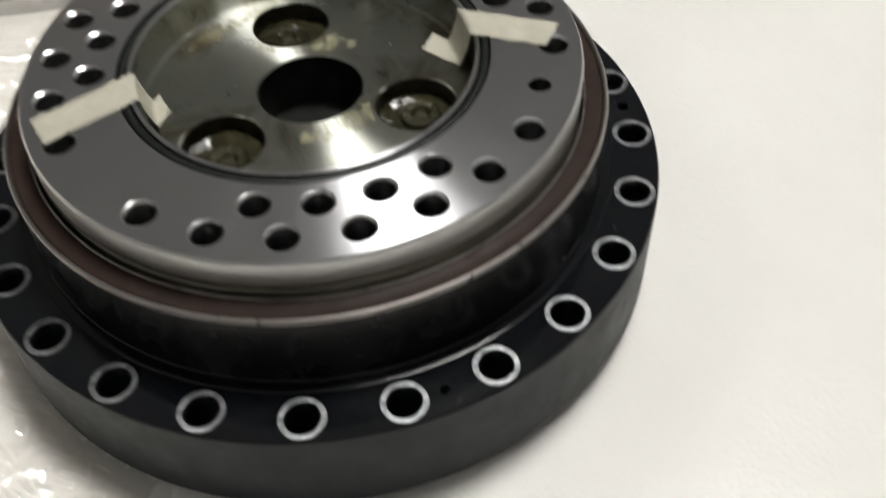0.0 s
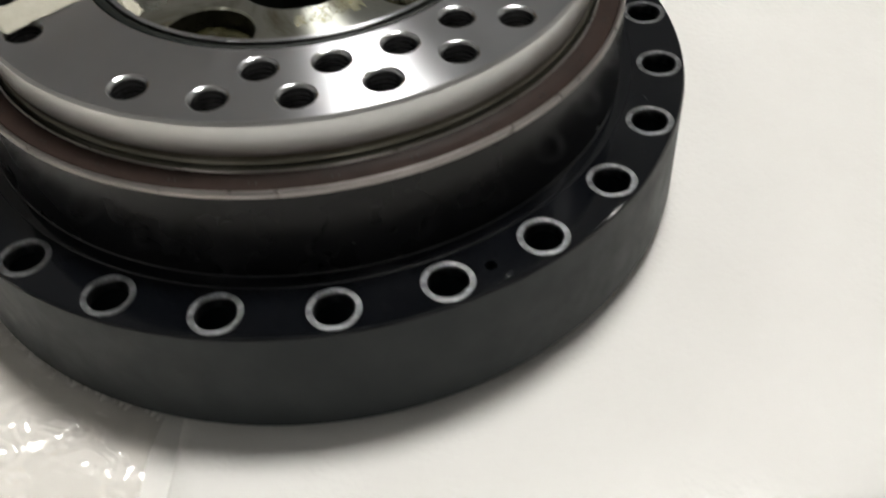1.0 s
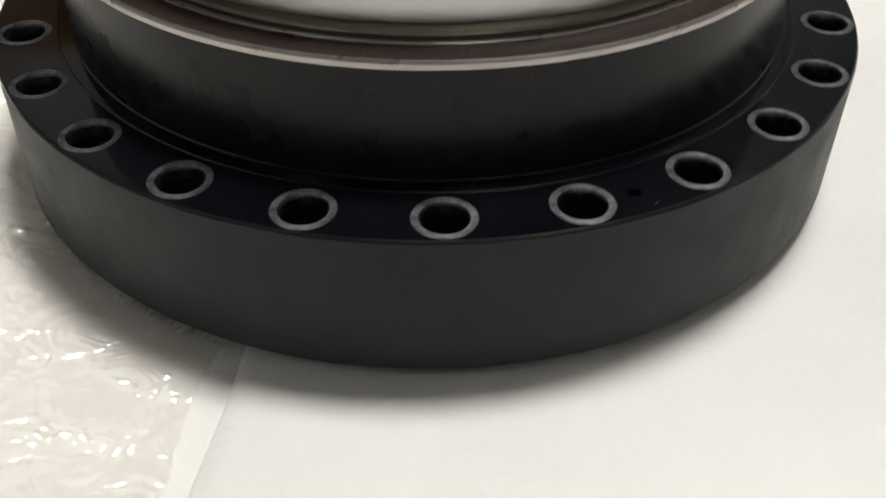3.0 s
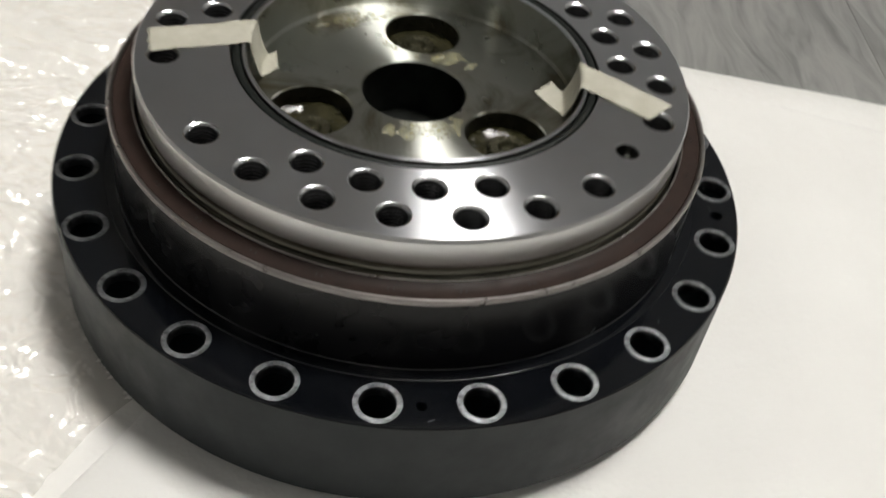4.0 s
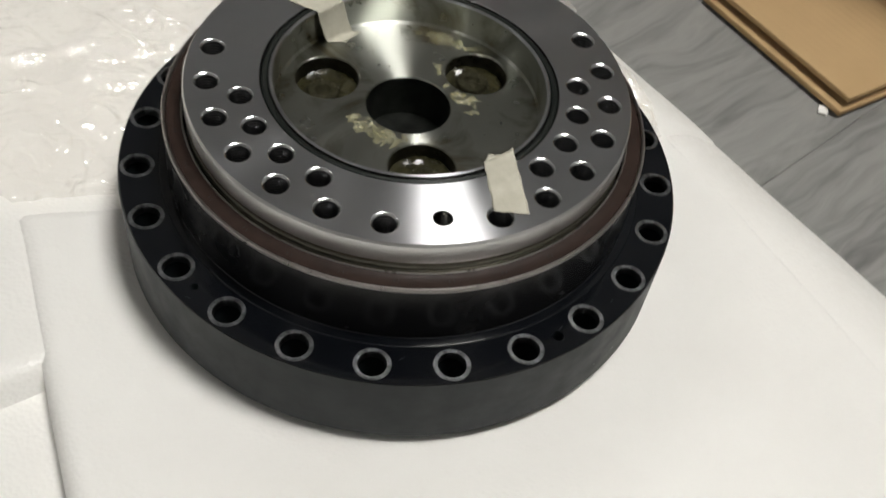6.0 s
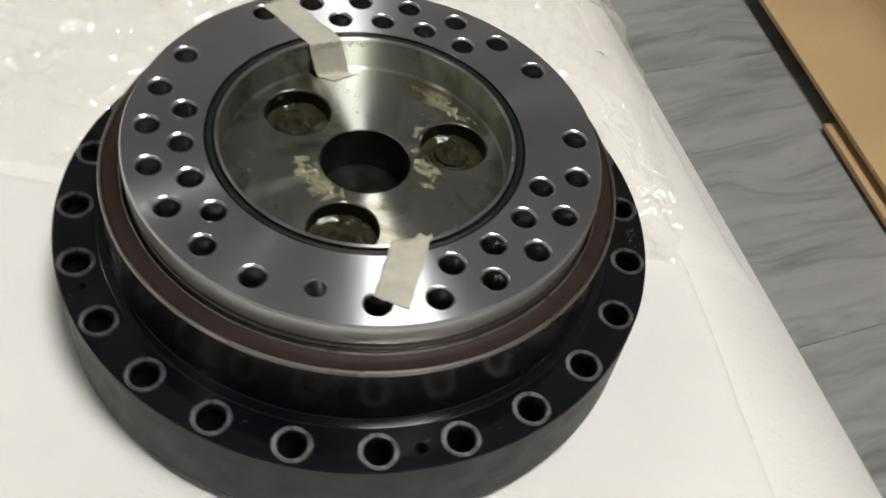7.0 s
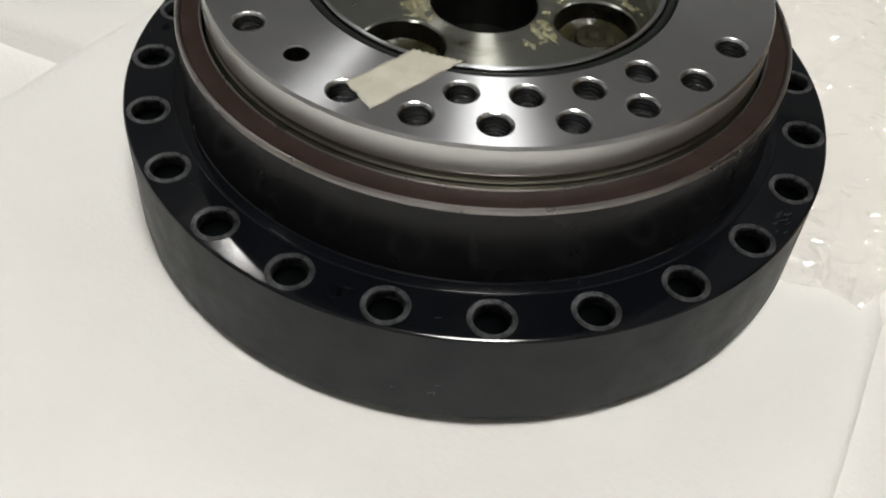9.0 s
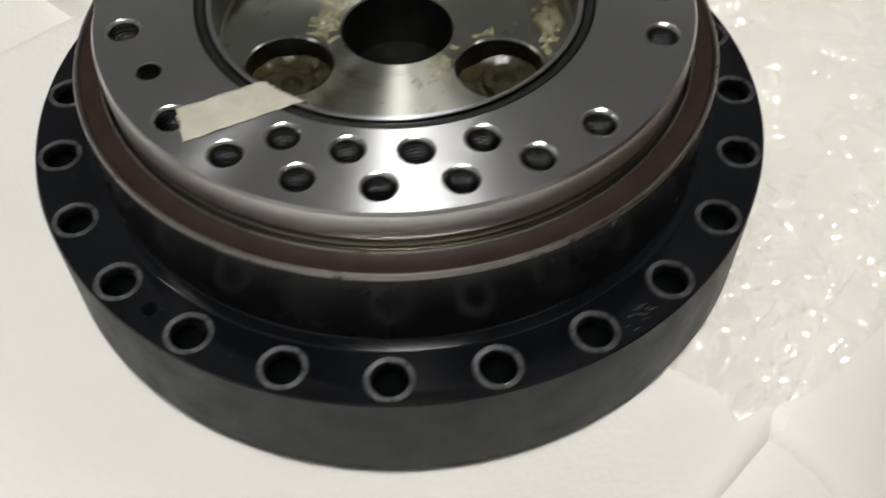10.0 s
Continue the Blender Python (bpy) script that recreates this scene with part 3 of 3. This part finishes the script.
foam_sheet([(-0.150, 0.0207), (0.134, -0.0940), (0.227, 0.190), (-0.080, 0.320)], FLOOR + 0.004, TOP, 0.0068, "thick white packing foam sheet under the reducer", cell=0.004)
foam_sheet([(-0.188, 0.050), (0.42, -0.052), (0.42, -0.62), (-0.26, -0.62)], FLOOR + 0.003, MID, 0.010, "white foam sheet folded under a plastic bag", cell=0.006, west_lift=0.0016)
foam_sheet([west(-0.70), (0.75, -0.70), (0.95, 0.60), west(0.60)], FLOOR, LOW, 0.018, "large white foam sheet spread over the floor", cell=0.008, sag=True)


# ---- clear plastic film ----
def crease(v, width):
    """A narrow fold along the zero line of a noise field."""
    return max(0.0, 1 - abs(noise.noise(v)) / width) ** 1.4


def film(label, corners, z, seed, cell):
    bm = bmesh.new()
    a, b, c, d = [Vector((x, y)) for x, y in corners]
    nu, nv = int((b - a).length / cell), int((d - a).length / cell)
    grid = []
    for i in range(nu + 1):
        col = []
        for j in range(nv + 1):
            u, v = i / nu, j / nv
            p = (a * (1 - u) + b * u) * (1 - v) + (d * (1 - u) + c * u) * v
            q = Vector((p.x, p.y, seed))
            # ragged outline
            rim = max(0, 1 - min(u, 1 - u) * 9, 1 - min(v, 1 - v) * 9)
            p = p + Vector((noise.noise(q * 24), noise.noise(q * 24 + Vector((5, 3, 1))))) * 0.012 * rim
            bend = Vector((noise.noise(q * 7), noise.noise(q * 7 + Vector((9, 1, 4))), 0)) * 0.05
            w = q + bend
            lump = 0.5 + 0.5 * noise.noise(q * 5)
            some = max(0, min(1, 0.5 + 1.6 * noise.noise(q * 11 + Vector((2, 7, 5)))))
            long = crease(Vector((w.x * 9, w.y * 30, seed + 2)), 0.13)
            cross = crease(Vector((w.x * 27, w.y * 11, seed + 6)), 0.11)
            fine = crease(Vector((w.x * 46, w.y * 62, seed + 9)), 0.15)
            tiny = crease(Vector((w.x * 120, w.y * 95, seed + 12)), 0.2)
            near = min(1, max(0.05, (p.length - 0.113) / 0.05))
            h = near * (0.0070 * lump + some * (0.0060 * long + 0.0048 * cross) + 0.0024 * fine * (1 - 0.5 * some) + 0.0009 * tiny)
            col.append(bm.verts.new((p.x, p.y, under_film(p.x, p.y) + z + h)))
        grid.append(col)
    for i in range(nu):
        for j in range(nv):
            if max(g.co.xy.length for g in (grid[i][j], grid[i + 1][j + 1])) > 0.1135:
                bm.faces.new((grid[i][j], grid[i + 1][j], grid[i + 1][j + 1], grid[i][j + 1]))
    for v in [v for v in bm.verts if not v.link_faces]:
        bm.verts.remove(v)
    ob = finish(bm, "plastic_film", FILM, smooth=True, angle=80)
    ob.visible_shadow = False
    return tagged(ob, label, "plastic film")


film("crumpled clear plastic bag spread over the foam", [(-0.130, 0.042), (0.128, -0.092), (0.28, -0.62), (-0.42, -0.62)], 0.0015, 3.7, 0.003)


# ---- cardboard box ----
def cardboard_box():
    """Its origin is the outer corner of the flap; the mouth of the box faces the foam."""
    bx = tagged(new("cardboard_box"), "open brown cardboard box lying on the grey floor", "box")
    bx.matrix_basis = pose(-0.293, 0.064, FLOOR, 0, 0, -9.7)
    t, x0, x1, y0, y1 = 0.004, -0.49, -0.090, -0.50, 0.0
    part("floor_panel", box_bm(x0, x1, y0, y1, 0.002, 0.002 + t, 0.001), CARD, bx)
    part("back_panel", box_bm(x0 - t, x0, y0, y1, 0.002, 0.30, 0.001), CARD, bx)
    part("side_panel", box_bm(x0, x1, y1, y1 + t, 0.002, 0.30, 0.001), CARD, bx)
    part("side_panel", box_bm(x0, x1, y0 - t, y0, 0.002, 0.30, 0.001), CARD, bx)
    part("top_panel", box_bm(x0, x1, y0, y1, 0.30, 0.30 + t, 0.001), CARD, bx)
    flap = part("flap", box_bm(0, 0.0895, y0 + 0.004, y1 - 0.003, 0, t, 0.001), CARD, bx, "brown flap folded out towards the foam")
    flap.matrix_local = pose(x1 + 0.001, 0, 0.0125, 0, 1.5, 0)
    under = part("flap", box_bm(0, 0.094, -0.125, -0.002, 0, t, 0.001), CARD, bx, "short inner flap under the long one")
    under.matrix_local = pose(x1 + 0.001, 0, 0.0022, 0, 0, 0)
    return bx


cardboard_box()


# ---- torn scrap at the flap ----
def paper_scrap():
    bm = bmesh.new()
    n = 8
    grid = [[bm.verts.new((0.007 * (i / n - 0.5) * 2, 0.005 * (j / n - 0.5) * 2, 0.002 + 0.0035 * abs(noise.noise(Vector((i * 0.7, j * 0.9, 4)))))) for j in range(n + 1)] for i in range(n + 1)]
    for i in range(n):
        for j in range(n):
            bm.faces.new((grid[i][j], grid[i + 1][j], grid[i + 1][j + 1], grid[i][j + 1]))
    ret = bmesh.ops.extrude_face_region(bm, geom=list(bm.faces), use_keep_orig=True)
    for v in [v for v in ret["geom"] if isinstance(v, bmesh.types.BMVert)]:
        v.co.z -= 0.0018
    ob = finish(bm, "paper_scrap", FOAM, angle=50)
    ob.matrix_world = pose(-0.2872, 0.0520, FLOOR + 0.0002, 0, 0, 30) @ Matrix.Scale(0.55, 4)
    return tagged(ob, "tiny torn white scrap beside the box flap", "scrap")


paper_scrap()


# ---- ceiling panels ----
def ceiling_panel():
    lamp = tagged(new("ceiling_light"), "square white flush ceiling light panel, switched on", "ceiling light")
    frame_bm = box_bm(-0.31, 0.31, 0.292, 0.31, -0.014, -0.001, 0.001)
    for box in ((-0.31, 0.31, -0.31, -0.292), (-0.31, -0.292, -0.2918, 0.2918), (0.292, 0.31, -0.2918, 0.2918)):
        box_bm(*box, -0.014, -0.001, 0, bm=frame_bm)
    part("panel_frame", frame_bm, WALL, lamp, "thin white panel frame")
    part("diffuser", box_bm(-0.2915, 0.2915, -0.2915, 0.2915, -0.010, -0.002), GLOW, lamp, "glowing white diffuser")
    return lamp


ceiling_panel().matrix_basis = pose(*PANEL, CEIL, 0, 0, PANEL_TURN)


def downlight():
    lamp = tagged(new("downlight"), "small round white ceiling downlight, switched on", "ceiling light", "round downlights")
    part("trim_ring", lathe([(0.082, -0.001), (0.082, -0.004), (0.077, -0.008), (0.067, -0.009), (0.065, -0.006), (0.065, -0.001)], 48), WALL, lamp, "white trim ring")
    part("diffuser", lathe([(0, -0.002), (0.0645, -0.002), (0.0645, -0.0055), (0, -0.0055)], 48, False), GLOW, lamp, "glowing white diffuser")
    return lamp


spot = downlight()
spot.matrix_basis = pose(*SPOTS[0], CEIL)
for at in SPOTS[1:]:
    copy_thing(spot, pose(*at, CEIL))


# ---- floor planks ----
floor = tagged(finish(box_bm(-R - 0.1, R + 0.1, -R - 0.1, R + 0.1, FLOOR - 0.1, FLOOR - 0.002), "floor", WOOD, smooth=False), "grey wood-look laminate floor", kind="structure")
plank_w, plank_l = 0.20, 1.3
pm = bpy.data.meshes.new("plank")
pb = box_bm(-plank_l / 2 + 0.0001, plank_l / 2 - 0.0001, -plank_w / 2 + 0.0001, plank_w / 2 - 0.0001, -0.006, 0, 0.0003, 1)
pb.to_mesh(pm)
pb.free()
pm.materials.append(WOOD)
for i in range(-15, 17):
    for k in range(5):
        x, part_of = (-1.95 + k * plank_l, 1) if i % 2 else (-2.6 + k * plank_l, 0.5 if k in (0, 4) else 1)
        if i % 2 and k == 4:
            continue
        ob = new("plank", pm)
        ob.parent = floor
        ob.location = (x + (plank_l / 4 if part_of < 1 and k == 0 else -plank_l / 4 if part_of < 1 else 0), i * plank_w - 0.031, FLOOR)
        ob.scale = (part_of, 1, 1)
